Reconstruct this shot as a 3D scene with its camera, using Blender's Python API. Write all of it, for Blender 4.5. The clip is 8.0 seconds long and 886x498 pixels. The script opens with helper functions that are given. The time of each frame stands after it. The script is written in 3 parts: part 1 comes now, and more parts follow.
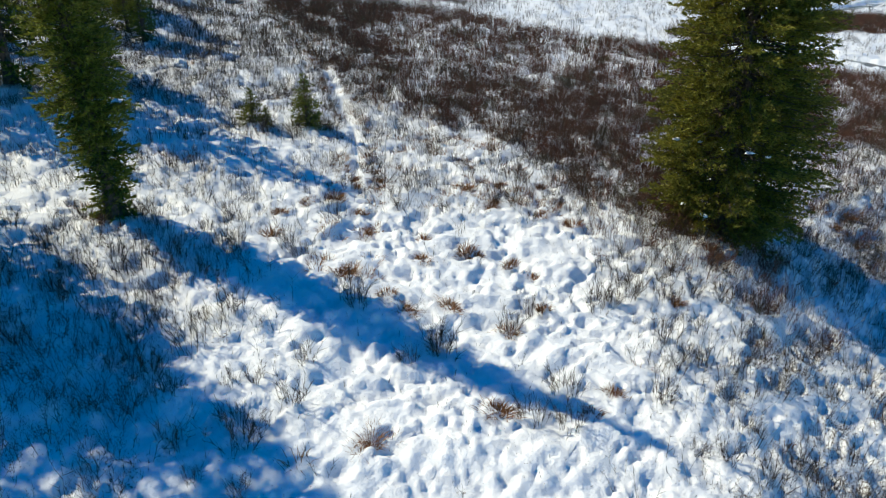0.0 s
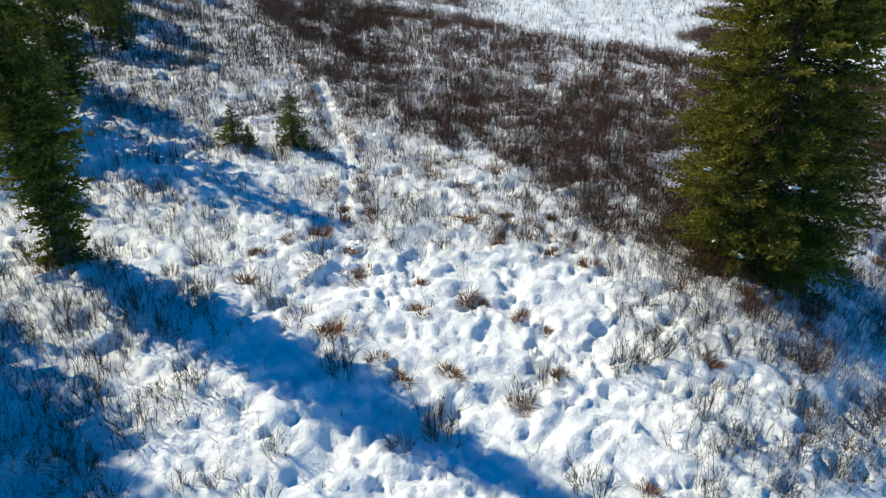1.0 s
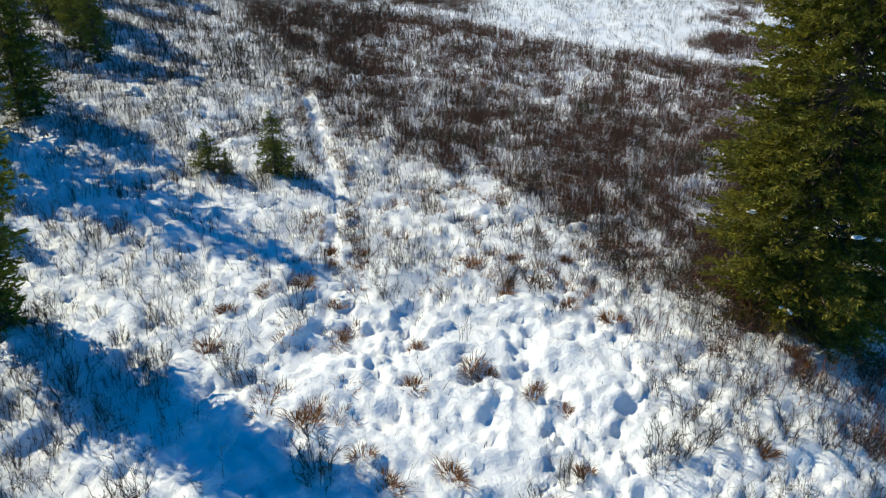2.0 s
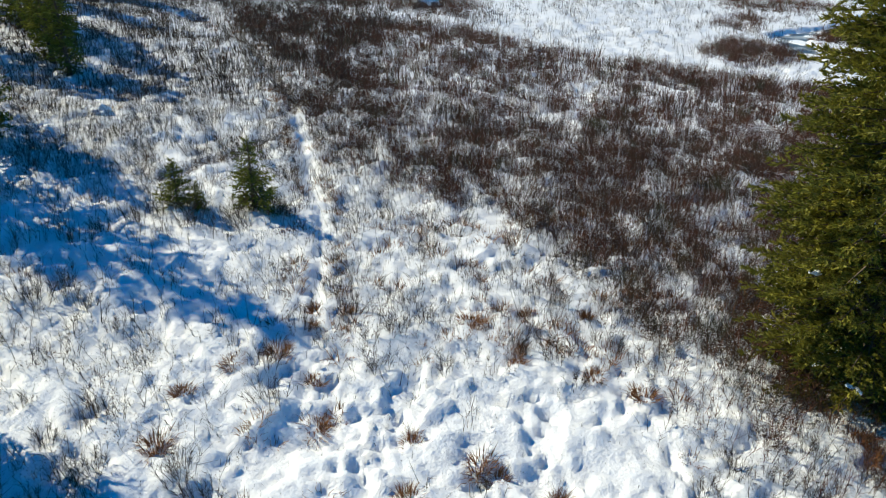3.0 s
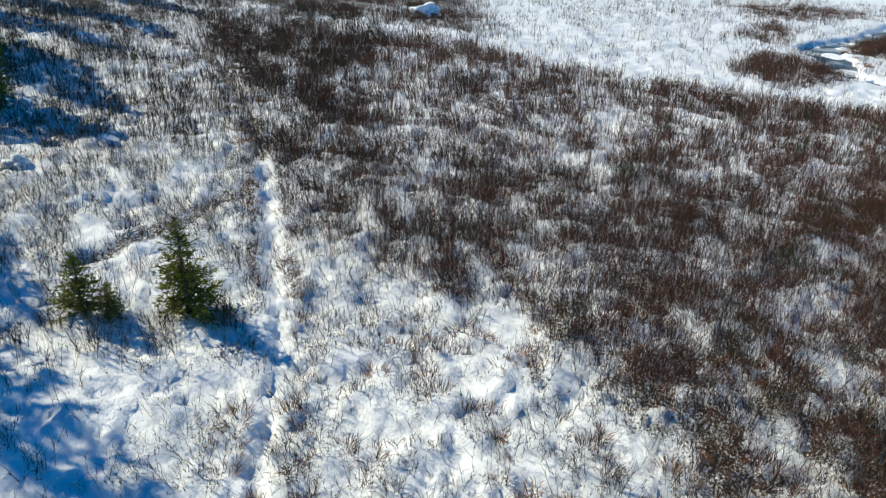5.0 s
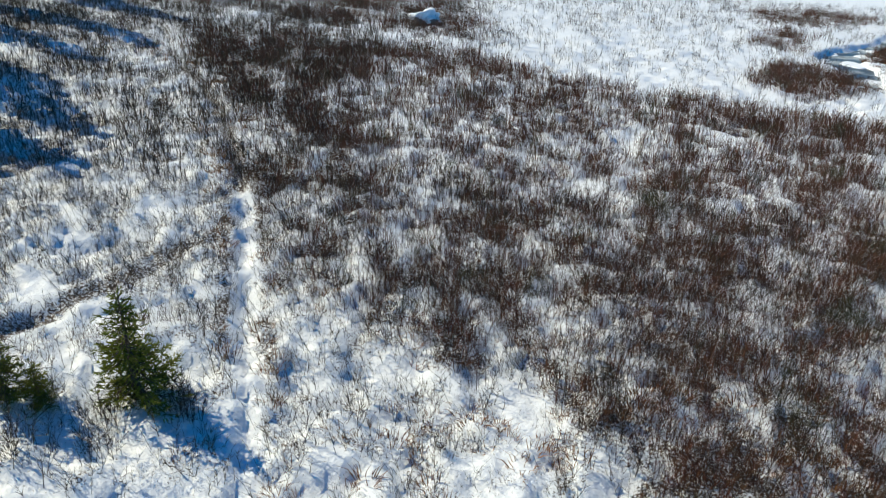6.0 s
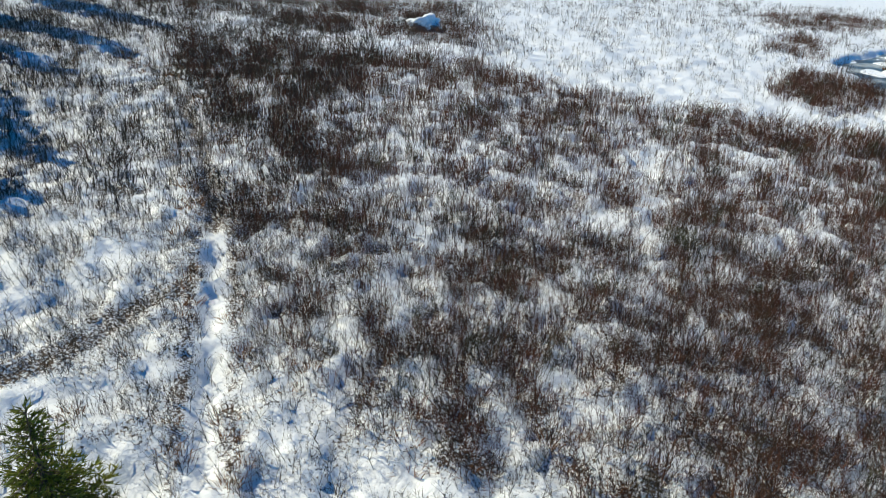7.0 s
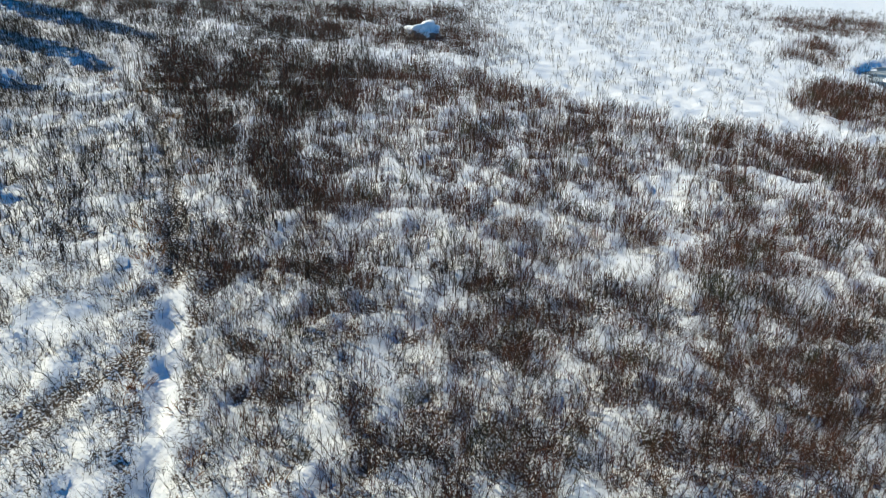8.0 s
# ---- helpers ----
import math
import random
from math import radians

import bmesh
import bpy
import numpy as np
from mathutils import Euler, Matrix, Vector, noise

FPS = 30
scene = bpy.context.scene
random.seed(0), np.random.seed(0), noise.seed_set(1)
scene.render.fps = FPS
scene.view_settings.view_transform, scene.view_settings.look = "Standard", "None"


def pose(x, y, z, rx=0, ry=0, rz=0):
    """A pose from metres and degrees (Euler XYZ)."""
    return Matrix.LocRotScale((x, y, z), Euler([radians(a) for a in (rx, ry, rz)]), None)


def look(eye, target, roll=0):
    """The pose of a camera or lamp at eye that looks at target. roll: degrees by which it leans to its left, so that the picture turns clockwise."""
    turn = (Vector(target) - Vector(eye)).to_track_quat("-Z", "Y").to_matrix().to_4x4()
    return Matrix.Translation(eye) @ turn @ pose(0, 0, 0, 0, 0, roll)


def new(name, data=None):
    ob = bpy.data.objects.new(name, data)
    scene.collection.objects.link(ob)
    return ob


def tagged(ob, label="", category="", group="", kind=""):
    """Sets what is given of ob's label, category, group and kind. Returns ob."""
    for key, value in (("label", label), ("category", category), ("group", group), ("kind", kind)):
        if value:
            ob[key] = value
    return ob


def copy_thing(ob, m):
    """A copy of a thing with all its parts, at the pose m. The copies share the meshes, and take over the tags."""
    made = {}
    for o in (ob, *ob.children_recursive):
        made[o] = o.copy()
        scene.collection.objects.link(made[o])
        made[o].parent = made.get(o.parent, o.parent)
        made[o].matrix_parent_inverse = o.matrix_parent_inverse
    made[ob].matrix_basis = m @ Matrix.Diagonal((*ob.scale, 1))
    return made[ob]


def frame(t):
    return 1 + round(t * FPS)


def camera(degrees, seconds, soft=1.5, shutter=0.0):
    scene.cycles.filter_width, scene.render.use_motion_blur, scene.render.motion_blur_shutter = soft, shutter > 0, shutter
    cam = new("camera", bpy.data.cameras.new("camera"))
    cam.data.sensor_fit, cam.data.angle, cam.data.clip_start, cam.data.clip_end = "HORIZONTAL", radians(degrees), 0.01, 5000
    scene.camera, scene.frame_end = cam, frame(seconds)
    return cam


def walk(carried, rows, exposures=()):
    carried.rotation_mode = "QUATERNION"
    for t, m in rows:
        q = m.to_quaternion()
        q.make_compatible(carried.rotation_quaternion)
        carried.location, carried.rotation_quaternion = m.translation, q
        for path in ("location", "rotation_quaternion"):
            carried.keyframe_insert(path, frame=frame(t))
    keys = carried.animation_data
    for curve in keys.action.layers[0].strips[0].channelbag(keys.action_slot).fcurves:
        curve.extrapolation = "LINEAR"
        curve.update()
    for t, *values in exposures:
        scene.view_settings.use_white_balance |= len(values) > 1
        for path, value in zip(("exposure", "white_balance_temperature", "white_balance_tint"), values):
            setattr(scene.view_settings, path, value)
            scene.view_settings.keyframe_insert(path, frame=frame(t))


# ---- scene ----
EYE = 11.3
cam = camera(63.0, 8.0, 1.1)
# seconds, place of the eye from the first one, turn
ROWS = [
    (0.0, 0.000, 0.000, 0.000, 65.23, -0.00, 0.00),
    (0.5, 0.022, 1.702, 0.015, 65.19, 0.04, 0.04),
    (1.0, 0.011, 3.524, -0.010, 65.23, 0.01, -0.00),
    (1.5, 0.029, 5.356, -0.023, 65.29, 0.07, 0.00),
    (3.0, -0.004, 10.957, -0.004, 65.35, 0.07, -0.09),
    (3.5, 0.024, 12.827, -0.002, 65.42, 0.18, -0.07),
    (4.0, 0.036, 14.699, 0.018, 65.45, 0.17, -0.05),
    (4.5, 0.023, 16.572, 0.046, 65.45, 0.12, -0.03),
    (6.0, -0.120, 22.256, -0.025, 65.65, 0.07, -0.09),
    (6.5, -0.192, 24.177, -0.033, 65.69, 0.04, -0.11),
    (7.0, -0.226, 26.051, -0.019, 65.68, 0.02, -0.15),
    (7.5, -0.189, 27.899, -0.017, 65.74, 0.05, -0.13),
    (8.0, -0.159, 29.799, 0.000, 65.76, 0.11, -0.12),
]
walk(cam, [(t, pose(x, y, EYE + z, rx, ry, rz)) for t, x, y, z, rx, ry, rz in ROWS], [(0.0, 0.12, 6800, -3), (8.0, 0.12, 6800, -4)])

# ---- world, sun, exposure ----
SUN_AZ, SUN_EL = radians(151.0), radians(40.0)
SUN_DIR = Vector((math.cos(SUN_AZ) * math.cos(SUN_EL), math.sin(SUN_AZ) * math.cos(SUN_EL), math.sin(SUN_EL)))
world = bpy.data.worlds.new("clear_sky")
scene.world = world
world.use_nodes = True
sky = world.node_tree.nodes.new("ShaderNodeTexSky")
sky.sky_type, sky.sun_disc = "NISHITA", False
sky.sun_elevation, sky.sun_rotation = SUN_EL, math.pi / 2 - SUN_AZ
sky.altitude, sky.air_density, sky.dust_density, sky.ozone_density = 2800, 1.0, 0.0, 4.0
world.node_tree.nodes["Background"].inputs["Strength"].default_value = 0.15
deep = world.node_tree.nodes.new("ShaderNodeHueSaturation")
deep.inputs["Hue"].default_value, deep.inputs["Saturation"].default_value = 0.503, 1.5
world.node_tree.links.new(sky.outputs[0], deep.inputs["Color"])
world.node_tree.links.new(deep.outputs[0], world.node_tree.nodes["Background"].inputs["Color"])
sun_data = bpy.data.lights.new("sun", "SUN")
sun_data.energy, sun_data.angle, sun_data.color = 4.8, radians(0.53), (1.0, 0.90, 0.77)
sun = new("sun", sun_data)
sun.matrix_world = look(SUN_DIR * 100, (0, 0, 0))


# ---- materials ----
def material(name, rough=0.8, metal=0.0):
    m = bpy.data.materials.new(name)
    m.use_nodes = True
    b = m.node_tree.nodes["Principled BSDF"]
    b.inputs["Roughness"].default_value, b.inputs["Metallic"].default_value = rough, metal
    return m, m.node_tree.nodes, m.node_tree.links, b


def tex_noise(nodes, links, scale, detail=4, coord="Object", rough=0.55):
    c, n = nodes.new("ShaderNodeTexCoord"), nodes.new("ShaderNodeTexNoise")
    n.inputs["Scale"].default_value, n.inputs["Detail"].default_value, n.inputs["Roughness"].default_value = scale, detail, rough
    links.new(c.outputs[coord], n.inputs["Vector"])
    return n


def ramp(nodes, links, source, stops):
    r = nodes.new("ShaderNodeValToRGB")
    el = r.color_ramp.elements
    while len(el) < len(stops):
        el.new(0.5)
    for e, (p, c) in zip(el, stops):
        e.position, e.color = p, (*c, 1)
    links.new(source, r.inputs["Fac"])
    return r


def mix(nodes, links, kind, fac, a, b):
    m = nodes.new("ShaderNodeMix")
    m.data_type, m.blend_type = "RGBA", kind
    for socket, v in ((m.inputs[0], fac), (m.inputs[6], a), (m.inputs[7], b)):
        if isinstance(v, (int, float)):
            socket.default_value = v
        elif isinstance(v, tuple):
            socket.default_value = (*v, 1)
        else:
            links.new(v, socket)
    return m.outputs[2]


def bump(nodes, links, bsdf, height, strength, distance, below=None):
    b = nodes.new("ShaderNodeBump")
    b.inputs["Strength"].default_value, b.inputs["Distance"].default_value = strength, distance
    links.new(height, b.inputs["Height"])
    if below:
        links.new(below.outputs[0], b.inputs["Normal"])
    links.new(b.outputs[0], bsdf.inputs["Normal"])
    return b


def snow_material(name):
    m, n, l, b = material(name, 0.65)
    big, fine, grain = tex_noise(n, l, 0.9, 5), tex_noise(n, l, 5.0, 6, rough=0.62), tex_noise(n, l, 40.0, 3)
    tint = ramp(n, l, big.outputs[0], [(0.3, (0.84, 0.855, 0.875)), (0.65, (0.92, 0.92, 0.92))])
    speck = ramp(n, l, grain.outputs[0], [(0.28, (0.62, 0.60, 0.57)), (0.36, (1, 1, 1))])
    white = mix(n, l, "MULTIPLY", 0.6, tint.outputs[0], speck.outputs[0])
    share, mask = n.new("ShaderNodeAttribute"), tex_noise(n, l, 15.0, 5, rough=0.72)
    share.attribute_name = "litter_shade"
    add = n.new("ShaderNodeMath")
    add.operation = "MULTIPLY_ADD"
    add.inputs[1].default_value = 0.20
    l.new(share.outputs["Fac"], add.inputs[0]), l.new(mask.outputs[0], add.inputs[2])
    cover = ramp(n, l, add.outputs[0], [(0.63, (0, 0, 0)), (0.71, (1, 1, 1))])
    brown = ramp(n, l, grain.outputs[0], [(0.3, (0.045, 0.030, 0.020)), (0.7, (0.14, 0.085, 0.052))])
    l.new(mix(n, l, "MIX", cover.outputs[0], white, brown.outputs[0]), b.inputs["Base Color"])
    b.inputs["Specular IOR Level"].default_value = 0.25
    first = bump(n, l, b, fine.outputs[0], 0.8, 0.085)
    bump(n, l, b, grain.outputs[0], 0.3, 0.008, first)
    return m


def plant_material(name, stops, scale=0.35, rough=0.75, spread=0.5, trans=0.0):
    """Colour by patches of some metres, and from stem to stem."""
    m, n, l, b = material(name, rough)
    patch = tex_noise(n, l, scale, 3)
    base = ramp(n, l, patch.outputs[0], stops)
    geo = n.new("ShaderNodeNewGeometry")
    v = ramp(n, l, geo.outputs["Random Per Island"], [(0.0, (1 - spread,) * 3), (1.0, (1 + 0.4 * spread,) * 3)])
    l.new(mix(n, l, "MULTIPLY", 1.0, base.outputs[0], v.outputs[0]), b.inputs["Base Color"])
    b.inputs["Specular IOR Level"].default_value = 0.3
    if trans:
        t, mx = n.new("ShaderNodeBsdfTranslucent"), n.new("ShaderNodeMixShader")
        l.new(b.inputs["Base Color"].links[0].from_socket, t.inputs["Color"])
        mx.inputs[0].default_value = trans
        l.new(b.outputs[0], mx.inputs[1]), l.new(t.outputs[0], mx.inputs[2])
        l.new(mx.outputs[0], n["Material Output"].inputs["Surface"])
    return m


MAT_SNOW = snow_material("snow")
MAT_BRUSH = plant_material("willow_bark", [(0.35, (0.062, 0.058, 0.026)), (0.42, (0.155, 0.056, 0.031)), (0.49, (0.085, 0.050, 0.029)), (0.55, (0.195, 0.066, 0.034)), (0.60, (0.110, 0.053, 0.030)), (0.66, (0.085, 0.084, 0.036))], 0.45, 0.75, 0.6)
MAT_TWIG = plant_material("grey_twig", [(0.36, (0.034, 0.028, 0.022)), (0.45, (0.074, 0.047, 0.033)), (0.54, (0.050, 0.046, 0.026)), (0.63, (0.095, 0.052, 0.034))], 0.5, 0.75, 0.6)
MAT_GRASS = plant_material("dry_grass", [(0.3, (0.20, 0.070, 0.022)), (0.7, (0.34, 0.165, 0.055))], 0.6)
MAT_NEEDLE = plant_material("spruce_needles", [(0.3, (0.140, 0.140, 0.018)), (0.7, (0.30, 0.265, 0.030))], 0.7, 0.6, 0.65, 0.25)
MAT_NEEDLE_DARK = plant_material("fir_needles", [(0.3, (0.120, 0.150, 0.018)), (0.7, (0.28, 0.275, 0.032))], 0.7, 0.6, 0.65, 0.28)
MAT_BARK = plant_material("bark", [(0.3, (0.07, 0.05, 0.035)), (0.7, (0.16, 0.12, 0.09))], 9.0, 0.9, 0.2)


# ---- noise and meshes from arrays ----
def hash2(i, j, seed):
    h = np.sin(i * 127.1 + j * 311.7 + seed * 74.7) * 43758.5453
    return h - np.floor(h)


def vnoise(x, y, seed=0):
    i, j = np.floor(x), np.floor(y)
    u, v = x - i, y - j
    u, v = u * u * (3 - 2 * u), v * v * (3 - 2 * v)
    a, b = hash2(i, j, seed), hash2(i + 1, j, seed)
    c, d = hash2(i, j + 1, seed), hash2(i + 1, j + 1, seed)
    return (a + (b - a) * u) * (1 - v) + (c + (d - c) * u) * v


def fbm(x, y, size, octaves=3, seed=0):
    s, amp, tot = 0.0, 1.0, 0.0
    x, y = x * 0.8 - y * 0.6, x * 0.6 + y * 0.8
    for o in range(octaves):
        s = s + amp * vnoise(x / size + 17.3 * o, y / size - 9.1 * o, seed + o)
        tot, amp, size = tot + amp, amp * 0.5, size * 0.47
    return s / tot


def billow(x, y, size, seed):
    """Round pillows with creases between them, 0 to about 1."""
    x, y = x * 0.8 - y * 0.6, x * 0.6 + y * 0.8
    return np.abs(2 * vnoise(x / size, y / size, seed) - 1) * 0.7 + 0.3 * np.abs(2 * vnoise(x / size * 2.1 + 5, y / size * 2.1 - 3, seed + 1) - 1)


def along(x, y, line):
    """The distance to a polyline, and the length along it."""
    best, at, run = np.full(np.shape(x), 1e9), np.zeros(np.shape(x)), 0.0
    for (ax, ay), (bx, by) in zip(line, line[1:]):
        dx, dy = bx - ax, by - ay
        n = math.hypot(dx, dy)
        k = np.clip(((x - ax) * dx + (y - ay) * dy) / n ** 2, 0, 1)
        d = np.hypot(x - ax - k * dx, y - ay - k * dy)
        at = np.where(d < best, run + k * n, at)
        best = np.minimum(d, best)
        run += n
    return best, at


def inside(x, y, poly):
    """The signed distance to a polygon, positive inside."""
    d, _ = along(x, y, poly + poly[:1])
    odd = np.zeros(np.shape(x), bool)
    for (ax, ay), (bx, by) in zip(poly, poly[1:] + poly[:1]):
        if ay != by:
            odd ^= ((ay > y) != (by > y)) & (x < (bx - ax) * (y - ay) / (by - ay) + ax)
    return np.where(odd, d, -d)


def step(a, b, v):
    k = np.clip((v - a) / (b - a), 0, 1)
    return k * k * (3 - 2 * k)


def mesh_from(name, verts, faces, smooth=False):
    """A mesh from arrays; faces all have the same number of corners."""
    verts, faces = np.asarray(verts, np.float32), np.asarray(faces, np.int32)
    me, k = bpy.data.meshes.new(name), faces.shape[1]
    me.vertices.add(len(verts))
    me.vertices.foreach_set("co", verts.ravel())
    me.loops.add(faces.size)
    me.loops.foreach_set("vertex_index", faces.ravel())
    me.polygons.add(len(faces))
    me.polygons.foreach_set("loop_start", np.arange(0, faces.size, k, dtype=np.int32))
    me.polygons.foreach_set("use_smooth", np.full(len(faces), smooth))
    me.update(calc_edges=True)
    me.validate()
    return me


def mesh_part(name, me, mat, parent=None, label=""):
    ob = new(name, me)
    if not me.materials:
        me.materials.append(mat)
    ob.parent = parent
    return tagged(ob, label)


class Batch:
    """Collects triangles."""

    def __init__(self):
        self.v, self.f, self.n = [], [], 0

    def add(self, v, f):
        v = np.asarray(v, float).reshape(-1, 3)
        self.v.append(v)
        self.f.append(np.asarray(f, int) + self.n)
        self.n += len(v)

    def arrays(self):
        return np.concatenate(self.v), np.concatenate(self.f)


def frames_of(d):
    """Two unit vectors square to each direction."""
    ref = np.where(np.abs(d[:, 2:3]) > 0.9, [[1.0, 0, 0]], [[0, 0, 1.0]])
    a = np.cross(d, ref)
    a /= np.linalg.norm(a, axis=1, keepdims=True) + 1e-12
    return a, np.cross(d, a)


def slivers(p, q, r, rng):
    """Fine twigs: one narrow triangle each, turned at random."""
    p, q, r = np.asarray(p, float), np.asarray(q, float), np.asarray(r, float).reshape(-1, 1)
    d = q - p
    d = d / (np.linalg.norm(d, axis=1, keepdims=True) + 1e-9)
    a, b = frames_of(d)
    t = rng.uniform(0, math.pi, (len(p), 1))
    w = r * (np.cos(t) * a + np.sin(t) * b)
    return np.stack([p - w, p + w, q], 1).reshape(-1, 3), np.arange(3 * len(p)).reshape(-1, 3)


def stems(p, m, q, r):
    """Bent three-sided stems through m, tapered to a tip at q."""
    p, m, q, r = (np.asarray(a, float) for a in (p, m, q, r))
    d = q - p
    d = d / (np.linalg.norm(d, axis=1, keepdims=True) + 1e-9)
    a, b = frames_of(d)
    r = r.reshape(-1, 1)
    turns = (0, 2.094, 4.189)
    low = [p + r * (math.cos(t) * a + math.sin(t) * b) for t in turns]
    high = [m + 0.65 * r * (math.cos(t) * a + math.sin(t) * b) for t in turns]
    v = np.stack([*low, *high, q], 1).reshape(-1, 3)
    f = np.array([[0, 1, 4], [0, 4, 3], [1, 2, 5], [1, 5, 4], [2, 0, 3], [2, 3, 5], [3, 4, 6], [4, 5, 6], [5, 3, 6]])
    return v, (f[None] + 7 * np.arange(len(p))[:, None, None]).reshape(-1, 3)


# ---- plan: paths, fields, water ----
TRAIL = [(-21, 78), (-17, 68.5), (-13.65, 63), (-11, 57.2), (-8.75, 51.4), (-7.4, 47), (-6.5, 43.6), (-5.5, 39.5), (-4.3, 34.6), (-3.9, 31.5), (-3.4, 27), (-3.3, 23.5), (-3.3, 20.5), (-3.9, 17.5)]
DITCH = [(-14, 33), (-10.3, 38.2), (-9.6, 39.5), (-8.9, 41.0), (-8.5, 42.6), (-7.5, 43.9), (-7.1, 45.2)]
THICKET = [(-17.5, 75.5), (-12.7, 79), (-8, 78), (-3, 79), (1.5, 81.2), (4, 76.6), (6.3, 74), (11, 73.2), (14, 71.3), (18, 69.5), (24.7, 68.6), (33, 66.5), (42, 66), (50, 62), (40, 46), (24, 30), (16, 21), (12.5, 20), (9.3, 22.5), (7.5, 26.5), (5.5, 32), (2, 36.5), (-2.4, 38.5), (-4.4, 41), (-6, 44), (-7.4, 49), (-9.6, 56), (-12.4, 62.5)]
STREAM = [(52, 62), (42, 72), (36, 79.5), (35.2, 82), (36.6, 86.3), (37.6, 90), (38.6, 94.5), (42.5, 99.5), (46, 103), (51, 108), (62, 121), (90, 150)]
COPPICE = [[(23.0, 76.3), (24.8, 80.4), (30.2, 86.5), (35.0, 85.0), (32.8, 77.6), (29.0, 75.4), (24.4, 72.2)], [(42.1, 93.2), (48.1, 103.3), (58.7, 113.7), (80, 118), (60, 98), (46.5, 91.0)], [(-14, 84.5), (-13, 100), (1, 108), (4.2, 92), (4.4, 83.6), (-2, 83.5)], [(32.0, 98.6), (35.6, 106.3), (41.2, 113.4), (41.4, 106.8), (38.0, 99.6), (34.9, 93.6)], [(40, 118), (44, 132), (58, 140), (66, 136), (58, 124), (48, 118)], [(-30, 86), (-26, 120), (-14, 112), (-16, 88)]]
LOW_GROUND = [(7.2, 5), (8.4, 14), (9.4, 18), (10.6, 21.5), (13.0, 25), (15.8, 28.2), (19.5, 31.5), (26, 35.5), (36, 39), (70, 41), (70, -20), (7.2, -20)]
# open strips of snow inside the thicket
MAT = [(14.5, 39), (7.5, 38), (5.5, 34), (4.3, 31.5), (5.6, 29), (7.2, 27.4), (8.6, 26.2), (9.6, 24.8), (12.5, 25), (15, 30)]
CLEARINGS = [[(7.6, 52), (9.8, 53.6), (11.9, 62), (9.6, 62)], [(-8.2, 53.5), (-5, 53.5), (-4.6, 50), (-6.8, 49)], [(-3.2, 54.2), (-1.6, 54.2), (-1.6, 51.4), (-3, 51.6)]]


def plane(x, y):
    return -0.098 * 150 * np.tanh(x / 150) + 0.0292 * 300 * np.tanh(y / 300)


def open_snow(x, y):
    """Where the snow lies open and trampled."""
    return step(-8, -5, x) * (1 - step(7, 10, x)) * (1 - step(27, 33, y))


def brush_patch(x, y):
    """Tufts in which the willows stand closest, 0 to 1."""
    return step(0.46, 0.54, 0.95 * fbm(x, y, 0.72, 2, 64) + 0.05 * fbm(x, y, 3.0, 2, 67))


def ground_z(x, y):
    x, y = np.asarray(x, float), np.asarray(y, float)
    far = step(90, 300, np.hypot(x, y - 40))
    bare = open_snow(x, y)
    # the fine relief ends some metres outside the meadow
    yy = np.clip(y, 9, 175)
    fine = (1 - step(8, 13, -9.5 - 0.56 * (yy - 10.6) - x)) * (1 - step(8, 13, x - 11.5 - 0.585 * (yy - 12.4))) * step(-14, -8, y) * (1 - step(145, 155, y))
    wx = x + 0.9 * (fbm(x, y, 1.7, 2, 81) - 0.5)
    wy = y + 0.9 * (fbm(x, y, 1.7, 2, 84) - 0.5)
    z = plane(x, y) + 0.50 * (fbm(x, y, 9, 2, 3) - 0.5) + 0.36 * fine * (fbm(wx, wy, 2.6, 3, 8) - 0.5)
    z = z + far * 6 * (fbm(x, y, 120, 3, 5) - 0.5) + 0.24 * step(60, 80, y) * (fbm(wx, wy, 1.9, 2, 44) - 0.5)
    # pillows of snow, steeper where the meadow is trampled, and hollows where the brush stands
    z = z + fine * ((0.13 + 0.05 * bare) * billow(wx, wy, 0.95, 15) + (0.15 + 0.02 * bare) * billow(wx, wy, 0.42, 18) + 0.06 * billow(wx, wy, 0.22, 29))
    z = z - 0.15 * fine * brush_patch(x, y) * (1 - bare) * (1 - 0.6 * step(70, 80, y))
    lot = step(0.45, 0.6, fbm(x, y, 3.5, 2, 88))
    z = z - fine * (0.03 + 0.12 * bare * lot) * step(0.56, 0.64, fbm(wx, wy, 1.3, 3, 52)) - fine * (0.03 + 0.06 * bare) * step(0.57, 0.64, fbm(wx, wy, 0.6, 2, 57))
    d, s = along(x, y, TRAIL)
    d = d + 0.35 * (fbm(x, y, 0.9, 2, 21) - 0.5)
    z = z - (0.19 - 0.06 * step(46, 50, y)) * (1 - step(0.08, 0.24, d)) * step(24, 34, y) * (0.5 + fbm(x, y, 0.7, 2, 25))
    d, s = along(x, y, DITCH)
    z = z - 0.08 * (1 - step(0.15, 0.45, d + 0.25 * (fbm(x, y, 1.6, 2, 23) - 0.5)))
    # the bank falls off beside the tall spruce
    d = inside(x, y, LOW_GROUND) + 1.2 * (fbm(x, y, 3.5, 2, 36) - 0.5)
    z = z - 1.55 * step(-2.6, 4.6, d) - 0.75 * step(3, 9, d)
    d, s = along(x, y, STREAM)
    z = z - 0.55 * (1 - step(1.2, 2.1, d + 1.6 * (fbm(x, y, 5, 2, 33) - 0.5)))
    return z


